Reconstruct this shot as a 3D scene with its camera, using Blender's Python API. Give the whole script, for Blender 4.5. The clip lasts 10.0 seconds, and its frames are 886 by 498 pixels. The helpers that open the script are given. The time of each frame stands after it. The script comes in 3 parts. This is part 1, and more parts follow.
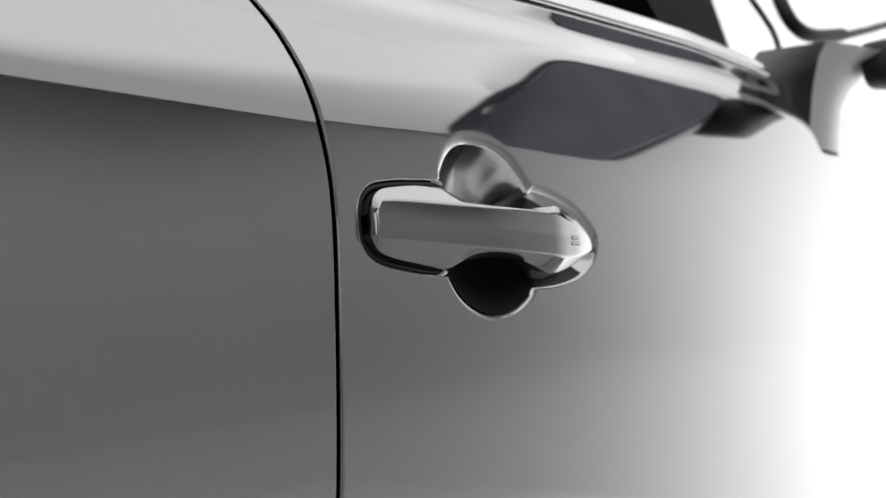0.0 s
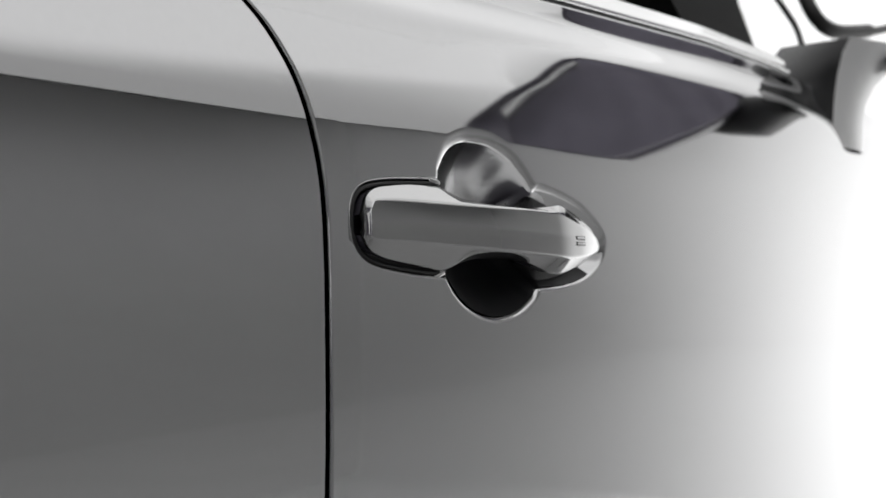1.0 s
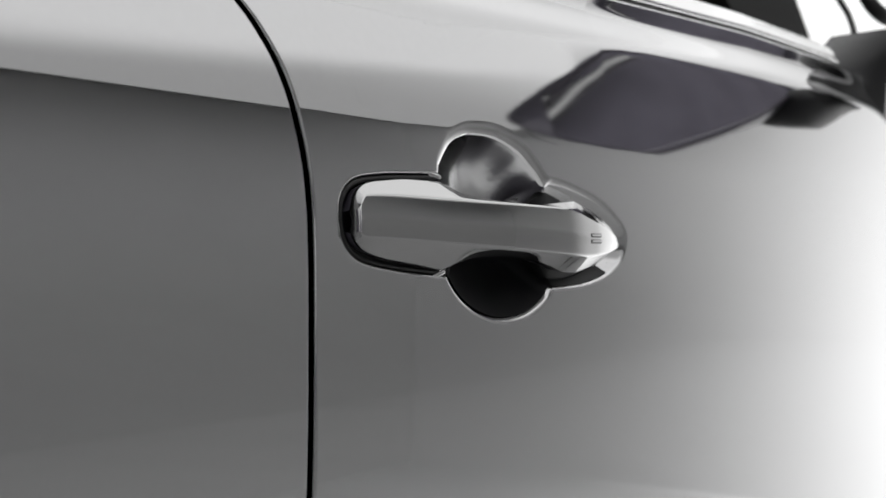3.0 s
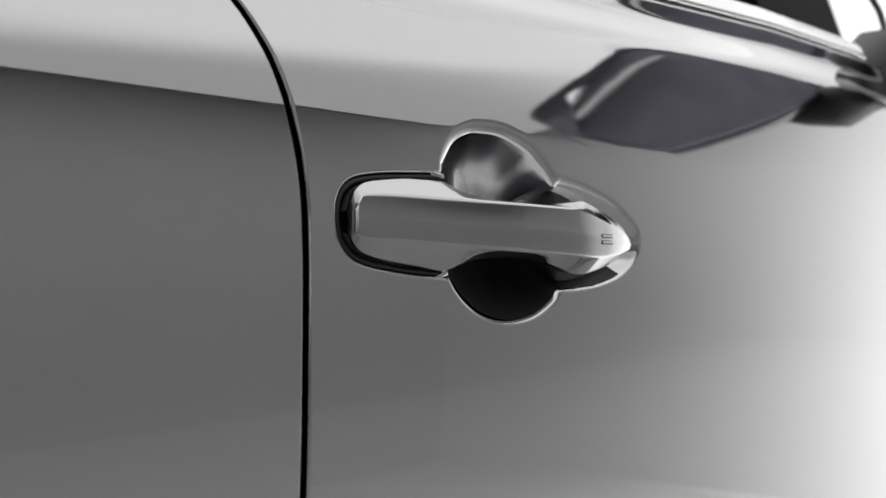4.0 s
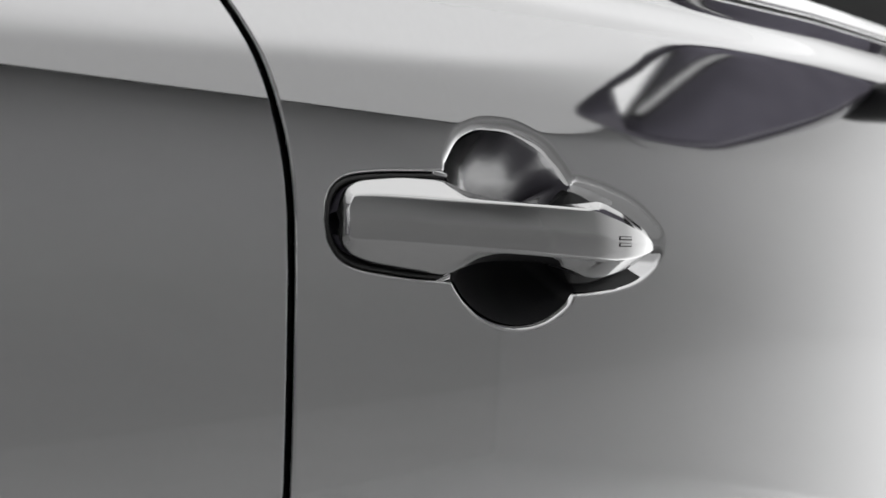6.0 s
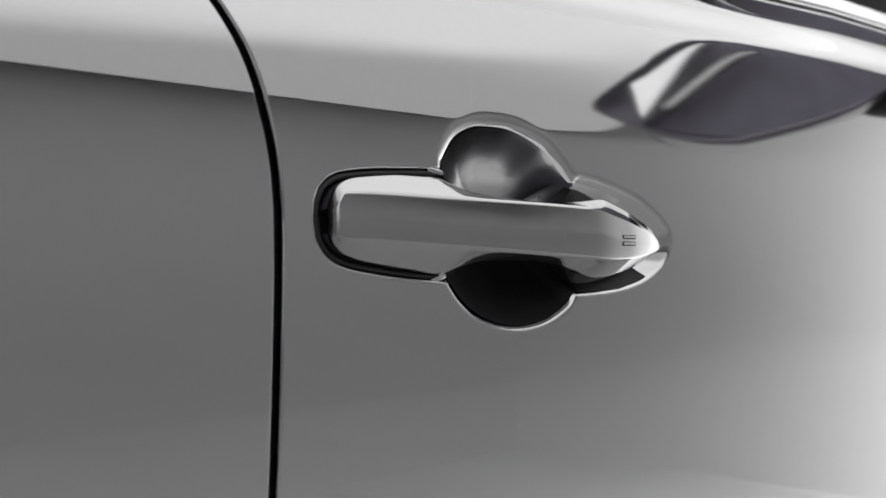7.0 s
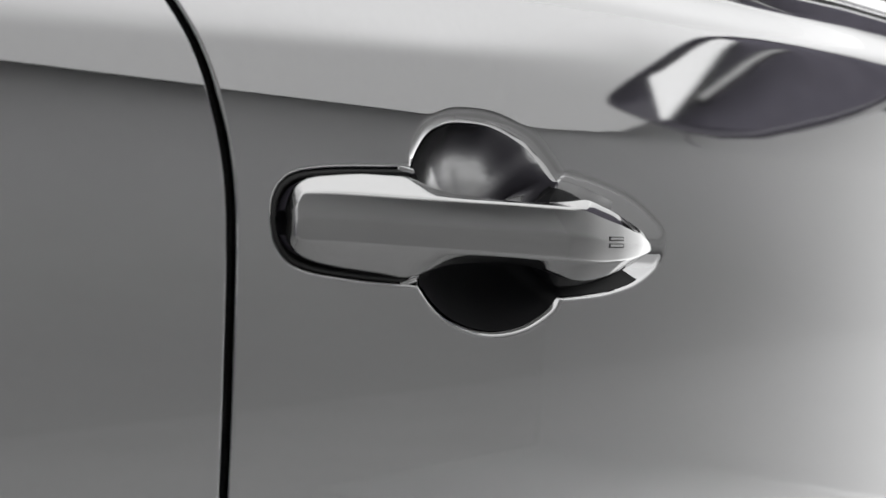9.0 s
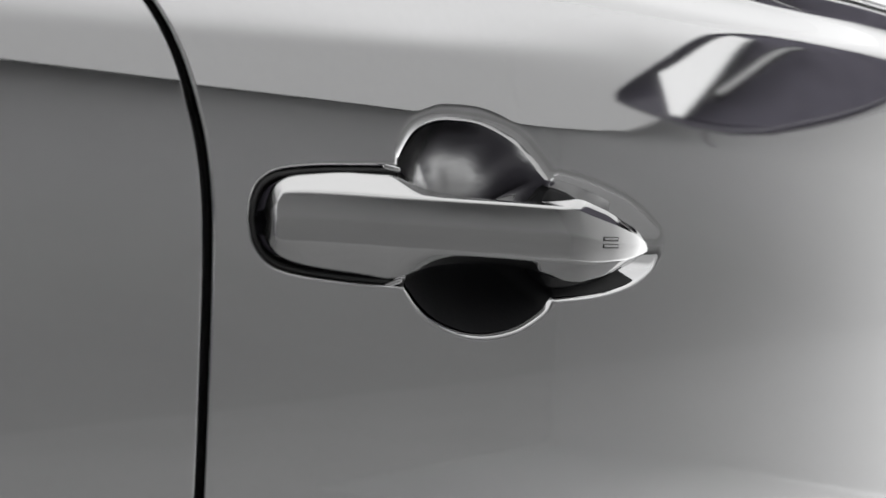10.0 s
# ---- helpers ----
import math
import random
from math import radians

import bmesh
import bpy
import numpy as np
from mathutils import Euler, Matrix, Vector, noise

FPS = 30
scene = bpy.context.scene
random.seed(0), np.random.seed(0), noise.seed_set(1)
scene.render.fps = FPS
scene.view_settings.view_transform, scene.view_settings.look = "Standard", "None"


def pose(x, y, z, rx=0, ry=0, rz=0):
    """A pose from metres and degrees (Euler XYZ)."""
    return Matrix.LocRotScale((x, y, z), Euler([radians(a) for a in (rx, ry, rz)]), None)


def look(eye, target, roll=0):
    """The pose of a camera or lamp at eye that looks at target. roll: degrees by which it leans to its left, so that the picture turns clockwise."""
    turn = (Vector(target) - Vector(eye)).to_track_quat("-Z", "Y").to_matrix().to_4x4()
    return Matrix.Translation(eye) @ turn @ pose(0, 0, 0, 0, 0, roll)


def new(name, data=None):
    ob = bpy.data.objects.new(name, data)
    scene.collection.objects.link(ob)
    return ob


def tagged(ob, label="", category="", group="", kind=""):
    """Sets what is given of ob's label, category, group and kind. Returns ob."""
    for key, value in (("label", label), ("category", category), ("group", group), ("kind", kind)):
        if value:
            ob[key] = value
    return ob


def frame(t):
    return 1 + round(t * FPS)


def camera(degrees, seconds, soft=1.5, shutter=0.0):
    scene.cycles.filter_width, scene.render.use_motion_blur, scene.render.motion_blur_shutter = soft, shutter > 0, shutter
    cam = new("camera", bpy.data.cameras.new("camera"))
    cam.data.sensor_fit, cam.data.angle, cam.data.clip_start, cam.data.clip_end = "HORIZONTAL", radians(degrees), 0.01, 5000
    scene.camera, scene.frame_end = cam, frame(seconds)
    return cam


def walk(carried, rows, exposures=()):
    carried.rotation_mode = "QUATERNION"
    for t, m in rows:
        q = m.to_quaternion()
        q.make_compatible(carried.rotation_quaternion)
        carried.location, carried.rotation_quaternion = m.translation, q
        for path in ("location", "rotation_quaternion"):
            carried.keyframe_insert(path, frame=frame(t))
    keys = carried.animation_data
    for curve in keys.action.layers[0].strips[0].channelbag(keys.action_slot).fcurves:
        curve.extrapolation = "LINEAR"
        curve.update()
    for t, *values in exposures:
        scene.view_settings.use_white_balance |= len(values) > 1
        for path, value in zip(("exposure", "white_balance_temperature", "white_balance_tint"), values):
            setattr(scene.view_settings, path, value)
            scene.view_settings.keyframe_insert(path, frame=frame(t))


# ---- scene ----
cam = camera(38.0, 10.0)
PATH = [
    (0, (-0.4774, -0.2725, 0.7883), (1.2583, 0.7197, 0.8425), -2.20),
    (0.5, (-0.4685, -0.2752, 0.7892), (1.2577, 0.7336, 0.8399), -2.01),
    (1, (-0.4597, -0.2778, 0.7902), (1.2526, 0.7545, 0.8392), -1.83),
    (1.5, (-0.4511, -0.2803, 0.7911), (1.2474, 0.7747, 0.8385), -1.66),
    (2, (-0.4425, -0.2826, 0.7921), (1.2449, 0.7903, 0.8323), -1.49),
    (2.5, (-0.4340, -0.2848, 0.7931), (1.2404, 0.8085, 0.8289), -1.32),
    (4, (-0.4090, -0.2907, 0.7961), (1.2199, 0.8696, 0.8230), -0.83),
    (4.5, (-0.4008, -0.2924, 0.7971), (1.2154, 0.8854, 0.8216), -0.67),
    (5, (-0.3928, -0.2940, 0.7981), (1.2103, 0.9017, 0.8203), -0.52),
    (5.5, (-0.3848, -0.2955, 0.7991), (1.2001, 0.9243, 0.8187), -0.37),
    (7, (-0.3614, -0.2991, 0.8021), (1.1808, 0.9742, 0.8073), 0.05),
    (7.5, (-0.3538, -0.3001, 0.8032), (1.1777, 0.9862, 0.8051), 0.19),
    (8, (-0.3463, -0.3010, 0.8042), (1.1758, 0.9965, 0.8027), 0.32),
    (8.5, (-0.3388, -0.3017, 0.8052), (1.1755, 1.0047, 0.7995), 0.45),
    (9, (-0.3315, -0.3023, 0.8063), (1.1784, 1.0093, 0.7968), 0.57),
    (9.5, (-0.3242, -0.3028, 0.8073), (1.1778, 1.0178, 0.7941), 0.69),
    (10, (-0.3170, -0.3032, 0.8084), (1.1762, 1.0273, 0.7902), 0.81),
]
walk(cam, [(t, look(eye, target, roll)) for t, eye, target, roll in PATH], [(0, -0.26), (5, -0.10), (10, 0.05)])

cam.data.dof.use_dof = True
cam.data.dof.focus_distance = 0.50
cam.data.dof.aperture_fstop = 16.0

# ---------------------------------------------------------------- world and light
world = bpy.data.worlds.new("studio_world")
scene.world = world
world.use_nodes = True
world.node_tree.nodes["Background"].inputs[0].default_value = (0.5, 0.5, 0.52, 1)
world.node_tree.nodes["Background"].inputs[1].default_value = 0.04
scene.view_settings.exposure = 0.0


# ---------------------------------------------------------------- materials
def material(name, color, rough=0.5, metal=0.0, coat=0.0, vary=0.06, scale=40.0, bump=0.0, bump_scale=600.0, spec=0.5):
    """A procedural surface with tone variation at two scales and fine relief."""
    mat = bpy.data.materials.new(name)
    mat.use_nodes = True
    nt = mat.node_tree
    b = nt.nodes["Principled BSDF"]
    b.inputs["Roughness"].default_value = rough
    b.inputs["Metallic"].default_value = metal
    b.inputs["Coat Weight"].default_value = coat
    b.inputs["Coat Roughness"].default_value = 0.02
    b.inputs["Specular IOR Level"].default_value = spec
    co = nt.nodes.new("ShaderNodeTexCoord")
    n1 = nt.nodes.new("ShaderNodeTexNoise")
    n1.inputs["Scale"].default_value = scale
    n1.inputs["Detail"].default_value = 4
    n2 = nt.nodes.new("ShaderNodeTexNoise")
    n2.inputs["Scale"].default_value = scale * 14
    mix = nt.nodes.new("ShaderNodeMath")
    mix.operation = "MULTIPLY_ADD"
    mix.inputs[1].default_value = 0.5
    half = nt.nodes.new("ShaderNodeMath")
    half.operation = "MULTIPLY"
    half.inputs[1].default_value = 0.5
    ramp = nt.nodes.new("ShaderNodeMapRange")
    ramp.inputs[1].default_value, ramp.inputs[2].default_value = 0.3, 0.7
    ramp.inputs[3].default_value, ramp.inputs[4].default_value = 1 - vary, 1 + vary
    tint = nt.nodes.new("ShaderNodeMix")
    tint.data_type, tint.blend_type = "RGBA", "MULTIPLY"
    tint.inputs[0].default_value = 1.0
    tint.inputs[6].default_value = (*color, 1)
    nt.links.new(co.outputs["Object"], n1.inputs["Vector"])
    nt.links.new(co.outputs["Object"], n2.inputs["Vector"])
    nt.links.new(n2.outputs["Fac"], half.inputs[0])
    nt.links.new(n1.outputs["Fac"], mix.inputs[0])
    nt.links.new(half.outputs[0], mix.inputs[2])
    nt.links.new(mix.outputs[0], ramp.inputs[0])
    nt.links.new(ramp.outputs[0], tint.inputs[7])
    nt.links.new(tint.outputs[2], b.inputs["Base Color"])
    if bump:
        n3 = nt.nodes.new("ShaderNodeTexNoise")
        n3.inputs["Scale"].default_value = bump_scale
        bp = nt.nodes.new("ShaderNodeBump")
        bp.inputs["Strength"].default_value = bump
        bp.inputs["Distance"].default_value = 0.001
        nt.links.new(co.outputs["Object"], n3.inputs["Vector"])
        nt.links.new(n3.outputs["Fac"], bp.inputs["Height"])
        nt.links.new(bp.outputs[0], b.inputs["Normal"])
    return mat


def glowing(name, low, high, reach, way="across", wide=1.0, foot=None):
    """A lit diffuser. across: from its middle line (low) to its long edges (high); upward: from the height foot to reach;
    round: from its middle outwards, in an oval."""
    mat = bpy.data.materials.new(name)
    mat.use_nodes = True
    nt = mat.node_tree
    b = nt.nodes["Principled BSDF"]
    b.inputs["Base Color"].default_value = (0.3, 0.3, 0.3, 1)
    b.inputs["Roughness"].default_value = 0.8
    co = nt.nodes.new("ShaderNodeTexCoord")
    size = nt.nodes.new("ShaderNodeVectorMath")
    size.operation = "MULTIPLY"
    size.inputs[1].default_value = (1 / wide if way == "round" else 0.0, 1.0, 0.0)
    long = nt.nodes.new("ShaderNodeVectorMath")
    long.operation = "LENGTH"
    sep = nt.nodes.new("ShaderNodeSeparateXYZ")
    mr = nt.nodes.new("ShaderNodeMapRange")
    mr.interpolation_type = "SMOOTHSTEP"
    mr.inputs[1].default_value, mr.inputs[2].default_value = (foot if way == "upward" else 0.0), reach
    mr.inputs[3].default_value, mr.inputs[4].default_value = low, high
    nt.links.new(co.outputs["Object"], size.inputs[0])
    nt.links.new(size.outputs[0], long.inputs[0])
    nt.links.new(co.outputs["Object"], sep.inputs[0])
    nt.links.new((sep.outputs["Y"] if way == "upward" else long.outputs["Value"]), mr.inputs[0])
    nt.links.new(mr.outputs[0], b.inputs["Emission Strength"])
    b.inputs["Emission Color"].default_value = (1, 1, 1, 1)
    return mat


PAINT = material("silver_metallic_paint", (0.62, 0.62, 0.625), 0.04, 1.0, 1.0, 0.015, 300)
CHROME = material("silver_lacquer", (0.54, 0.54, 0.54), 0.05, 1.0, 0.0, 0.01, 200)
SATIN = material("satin_silver_lacquer", (0.60, 0.60, 0.605), 0.15, 1.0, 0.0, 0.05, 160, 0.03, 500)
RUBBER = material("black_rubber", (0.012, 0.012, 0.012), 0.55, 0, 0, 0.2, 120, 0.2)
RECESS_BLACK = material("satin_black_recess", (0.007, 0.007, 0.008), 0.42, 0, 0, 0.15, 90, 0.08, 900, 0.2)
BRIGHT = material("bright_moulding", (0.80, 0.80, 0.80), 0.08, 1.0, 0.0, 0.01, 200)
PLASTIC = material("black_plastic", (0.010, 0.010, 0.011), 0.40, 0, 0, 0.1, 150, 0.15, 1500)
GLOSS = material("charcoal_paint", (0.17, 0.16, 0.195), 0.35, 0, 0.3, 0.1, 80)
INNER = material("charcoal_plastic", (0.060, 0.056, 0.070), 0.45, 0, 0, 0.1, 150, 0.1, 1500)
# paler and less metallic than the body paint, to stand for bright reflected light
SHELL = material("silver_shell_lit_paint", (0.80, 0.80, 0.80), 0.35, 0.25, 0.5, 0.02, 150)
MIRROR = material("mirror_silver", (0.9, 0.9, 0.9), 0.01, 1.0, 0, 0.005, 60)
DARK = material("dark_trim_cloth", (0.005, 0.005, 0.005), 0.8, 0, 0, 0.2, 90, 0.3)
WALL_FOOT, WALL_HEAD = 0.30, 0.64  # base tone darkens towards the wall's foot, to even out the stronger light there
GREY = material("light_evened_grey_studio_paint", (0.34, 0.34, 0.34), 0.75, 0, 0, 0.03, 2.0, 0.05, 80)
FLOOR = material("dark_studio_floor", (0.32, 0.32, 0.32), 0.7, 0, 0, 0.05, 2.0, 0.05, 80)
WHITE = material("white_studio_paint", (0.80, 0.80, 0.80), 0.7, 0, 0, 0.02, 2.0, 0.05, 80)
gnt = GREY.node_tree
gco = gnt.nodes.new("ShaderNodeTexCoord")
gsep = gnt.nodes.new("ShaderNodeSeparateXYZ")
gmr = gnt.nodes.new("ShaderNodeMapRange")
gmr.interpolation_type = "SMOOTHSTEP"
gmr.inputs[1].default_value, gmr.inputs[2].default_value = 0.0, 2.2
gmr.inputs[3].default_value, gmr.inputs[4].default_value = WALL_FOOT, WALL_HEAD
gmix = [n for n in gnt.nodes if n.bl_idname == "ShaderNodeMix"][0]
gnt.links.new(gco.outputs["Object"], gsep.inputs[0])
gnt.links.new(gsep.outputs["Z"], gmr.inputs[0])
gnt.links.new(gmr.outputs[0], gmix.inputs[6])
SOFTBOX = glowing("lit_diffuser", 1.15, 0.80, 4.44)
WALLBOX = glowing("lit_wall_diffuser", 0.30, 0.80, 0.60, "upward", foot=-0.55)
FRONTBOX = glowing("lit_front_diffuser", 0.80, 0.80, 1.36, "upward", foot=-1.36)
STRIP = glowing("lit_strip", 0.45, 0.40, 0.5)


def fading_glow(name, strength, sx, sy):
    """An added glow: bright in its middle, it fades to clear towards its edges."""
    mat = bpy.data.materials.new(name)
    mat.use_nodes = True
    nt = mat.node_tree
    out = nt.nodes["Material Output"]
    nt.nodes.remove(nt.nodes["Principled BSDF"])
    co = nt.nodes.new("ShaderNodeTexCoord")
    size = nt.nodes.new("ShaderNodeVectorMath")
    size.operation = "MULTIPLY"
    size.inputs[1].default_value = (1 / sx, 1 / sy, 0.0)
    dot = nt.nodes.new("ShaderNodeVectorMath")
    dot.operation = "DOT_PRODUCT"
    half = nt.nodes.new("ShaderNodeMath")
    half.operation = "MULTIPLY"
    half.inputs[1].default_value = -0.5
    ex = nt.nodes.new("ShaderNodeMath")
    ex.operation = "EXPONENT"
    em = nt.nodes.new("ShaderNodeEmission")
    em.inputs["Strength"].default_value = strength
    tr = nt.nodes.new("ShaderNodeBsdfTransparent")
    mix = nt.nodes.new("ShaderNodeMixShader")
    nt.links.new(co.outputs["Object"], size.inputs[0])
    nt.links.new(size.outputs[0], dot.inputs[0])
    nt.links.new(size.outputs[0], dot.inputs[1])
    fall = nt.nodes.new("ShaderNodeMath")
    fall.operation = "POWER"
    fall.inputs[1].default_value = 0.75
    nt.links.new(dot.outputs["Value"], fall.inputs[0])
    nt.links.new(fall.outputs[0], half.inputs[0])
    nt.links.new(half.outputs[0], ex.inputs[0])
    nt.links.new(ex.outputs[0], mix.inputs[0])
    nt.links.new(tr.outputs[0], mix.inputs[1])
    nt.links.new(em.outputs[0], mix.inputs[2])
    nt.links.new(mix.outputs[0], out.inputs["Surface"])
    return mat


FRONT_GLOW = fading_glow("fading_front_glow", 2.0, 0.56, 0.465)
CURTAIN = material("charcoal_curtain_cloth", (0.25, 0.235, 0.285), 0.9, 0, 0, 0.2, 6.0, 0.3, 60)


# ---------------------------------------------------------------- building helpers
def raw(name, verts, faces, mat, parent=None, label="", smooth=True):
    me = bpy.data.meshes.new(name)
    me.from_pydata([tuple(v) for v in verts], [], [tuple(q) for q in faces])
    me.validate()
    bm = bmesh.new()
    bm.from_mesh(me)
    bmesh.ops.remove_doubles(bm, verts=bm.verts, dist=2e-6)
    bmesh.ops.recalc_face_normals(bm, faces=bm.faces)
    bm.to_mesh(me)
    bm.free()
    for p in me.polygons:
        p.use_smooth = smooth
    me.materials.append(mat)
    ob = new(name, me)
    ob.parent = parent
    if label:
        tagged(ob, label)
    return ob


def part(name, bm, mat, parent=None, label="", smooth=False):
    me = bpy.data.meshes.new(name)
    bm.normal_update()
    bm.to_mesh(me)
    bm.free()
    for p in me.polygons:
        p.use_smooth = smooth
    me.materials.append(mat)
    ob = new(name, me)
    ob.parent = parent
    if label:
        tagged(ob, label)
    return ob


def box(x0, x1, y0, y1, z0, z1, bevel=0.0, seg=2):
    bm = bmesh.new()
    m = Matrix.Translation(((x0 + x1) / 2, (y0 + y1) / 2, (z0 + z1) / 2)) @ Matrix.Diagonal((x1 - x0, y1 - y0, z1 - z0, 1))
    bmesh.ops.create_cube(bm, size=1.0, matrix=m)
    if bevel:
        bmesh.ops.bevel(bm, geom=list(bm.edges), offset=bevel, segments=seg, profile=0.5, affect="EDGES")
    return bm


def thing(name, label, category, kind="", group=""):
    return tagged(new(name), label, category, group, kind)


def grid_faces(n, m, wrap=False, base=0):
    """Quads for n rows of m points each; wrap joins the last column to the first."""
    out = []
    for i in range(n - 1):
        for j in range(m if wrap else m - 1):
            k = (j + 1) % m
            out.append((base + i * m + j, base + i * m + k, base + (i + 1) * m + k, base + (i + 1) * m + j))
    return out


def smooth_curve(keys, x):
    """A smooth curve through (x, value) keys: monotone where they are."""
    xs = np.array([k[0] for k in keys])
    ys = np.array([k[1] for k in keys])
    h = np.diff(xs)
    d = np.diff(ys) / h
    both = d[:-1] * d[1:]
    m = np.r_[d[0], np.where(both <= 0, 0, 2 * both / np.where(both <= 0, 1, d[:-1] + d[1:])), d[-1]]
    x = min(max(x, xs[0]), xs[-1])
    i = min(max(int(np.searchsorted(xs, x)) - 1, 0), len(h) - 1)
    t = (x - xs[i]) / h[i]
    return float((1 + 2 * t) * (1 - t) ** 2 * ys[i] + t * (1 - t) ** 2 * h[i] * m[i] + t * t * (3 - 2 * t) * ys[i + 1] + t * t * (t - 1) * h[i] * m[i + 1])


# ---------------------------------------------------------------- the car's side surface
# how much the side leans inward per metre of height: from the sill to the crease, and from the crease to the window line
CREASE = 0.8512
SHOULDER = 0.870
LEAN_LOW = [(0.15, -0.35), (0.40, -0.16), (0.60, -0.07), (0.74, -0.02), (0.80, 0.0), (0.8452, 0.025), (0.8512, 0.05)]
LEAN_TOP = [(0.0, 0.05), (0.014, 0.126), (0.20, 0.140), (0.50, 0.150), (0.62, 0.17), (0.70, 0.28), (0.77, 0.46), (0.83, 0.42), (0.90, 0.14), (0.94, 0.085), (1.0, 0.075)]


def summed(keys, n):
    at = np.linspace(keys[0][0], keys[-1][0], n)
    lean = np.array([smooth_curve(keys, v) for v in at])
    return at, np.r_[0, np.cumsum((lean[1:] + lean[:-1]) / 2 * np.diff(at))]


LOW_AT, LOW_Y = summed(LEAN_LOW, 800)
LOW_Y -= np.interp(0.81, LOW_AT, LOW_Y)
TOP_AT, TOP_Y = summed(LEAN_TOP, 600)
LEAN_FRONT = [(0.0, 0.05), (0.30, 0.120), (0.45, 0.150)] + LEAN_TOP[4:]  # the crease runs out towards the front
FRONT_Y = summed(LEAN_FRONT, 600)[1]


def belt(x):
    x = max(x, -0.3)
    return 0.9260 + 0.055 * min(x, 0.40) + 0.030 * max(0, min(x, 0.58) - 0.40)


def side(x, z):
    """The y of the body's side; the car faces +x and this side faces -y."""
    q = PLAN * ((x + math.sqrt(x * x + 0.0081)) / 2) ** 2 - (0.06 * (x + 0.08) ** 2 if x < -0.08 else 0.0)
    if z <= CREASE:
        return float(np.interp(z, LOW_AT, LOW_Y)) + q
    rise = belt(x) - CREASE
    u = (z - CREASE) / rise
    k = min(1.0, max(0.0, (x - 0.14) / 0.30))
    k = k * k * (3 - 2 * k)
    # a soft shoulder that rises towards the front and runs out there
    v = max(0.0, (z - SHOULDER - 0.085 * min(max(x, -0.22), 0.2)) / 0.011)
    q += 0.055 * min(1.0, max(0.0, (0.16 - x) / 0.14)) * 0.011 * (v ** 3 - v ** 4 / 2 if v < 1 else v - 0.5)
    return float(LOW_Y[-1] + rise * ((1 - k) * np.interp(u, TOP_AT, TOP_Y) + k * np.interp(u, TOP_AT, FRONT_Y) + max(0.0, u - 1) * 0.16)) + q


PLAN = 0.020
GAP = [(0.15, -0.20), (0.40, -0.125), (0.55, -0.0990), (0.70, -0.0830), (0.73, -0.0815), (0.775, -0.0806), (0.800, -0.0802), (0.812, -0.0803), (0.824, -0.0812), (0.836, -0.0832), (0.848, -0.0868), (0.856, -0.0892), (0.865, -0.0930), (0.8735, -0.0982), (0.882, -0.1050), (0.891, -0.1160), (0.92, -0.158), (0.99, -0.262)]


def gap(z):
    return smooth_curve(GAP, z)


# outline of the handle's opening in the door, as smooth arcs between corners, clockwise seen from outside
def arc_points(keys, n):
    """n points, evenly spaced, on a rounded line through the keys."""
    pts = []
    k = [Vector(p) for p in keys]
    for i in range(len(k) - 1):
        a, b, c, d = k[max(i - 1, 0)], k[i], k[i + 1], k[min(i + 2, len(k) - 1)]
        for s in range(24):
            t = s / 24
            pts.append(0.5 * ((2 * b) + (c - a) * t + (2 * a - 5 * b + 4 * c - d) * t * t + (3 * b - a - 3 * c + d) * t ** 3))
    pts.append(k[-1])
    length = [0.0]
    for p, q in zip(pts, pts[1:]):
        length.append(length[-1] + (q - p).length)
    out = []
    for i in range(n):
        s = length[-1] * i / (n - 1)
        j = min(max(int(np.searchsorted(length, s)), 1), len(pts) - 1)
        u = (s - length[j - 1]) / max(length[j] - length[j - 1], 1e-9)
        out.append(pts[j - 1].lerp(pts[j], u))
    return out


SLOT_TOP = [(-0.0648, 0.8130), (-0.0640, 0.8195), (-0.0605, 0.8250), (-0.0530, 0.8286), (-0.0379, 0.8306), (-0.0180, 0.8317), (0.0000, 0.8325)]
BOWL_TOP = [(0.0000, 0.8325), (0.0030, 0.8385), (0.0095, 0.8455), (0.0200, 0.8500), (0.0310, 0.8514), (0.0480, 0.8508), (0.0665, 0.8455), (0.0780, 0.8385), (0.0870, 0.8312)]
NOSE_TOP = [(0.0870, 0.8312), (0.0970, 0.8305), (0.1120, 0.8285), (0.1353, 0.8235), (0.1555, 0.8155), (0.1635, 0.8107), (0.1655, 0.8060)]
NOSE_LOW = [(0.1655, 0.8060), (0.1640, 0.8010), (0.1578, 0.7952), (0.1420, 0.7892), (0.1175, 0.7856), (0.0890, 0.7847)]
BOWL_LOW = [(0.0890, 0.7847), (0.0845, 0.7800), (0.0700, 0.7743), (0.0535, 0.7720), (0.0380, 0.7729), (0.0225, 0.7772), (0.0115, 0.7834), (0.0035, 0.7912)]
SLOT_LOW = [(0.0035, 0.7912), (-0.0130, 0.7924), (-0.0273, 0.7937), (-0.0469, 0.7963), (-0.0574, 0.7998), (-0.0631, 0.8060), (-0.0648, 0.8130)]

RX0, RX1, RZ0, RZ1 = -0.0715, 0.205, 0.742, 0.882
NX, NZ = 180, 120
rx = [RX0 + (RX1 - RX0) * i / NX for i in range(NX + 1)]
rz = [RZ0 + (RZ1 - RZ0) * i / NZ for i in range(NZ + 1)]


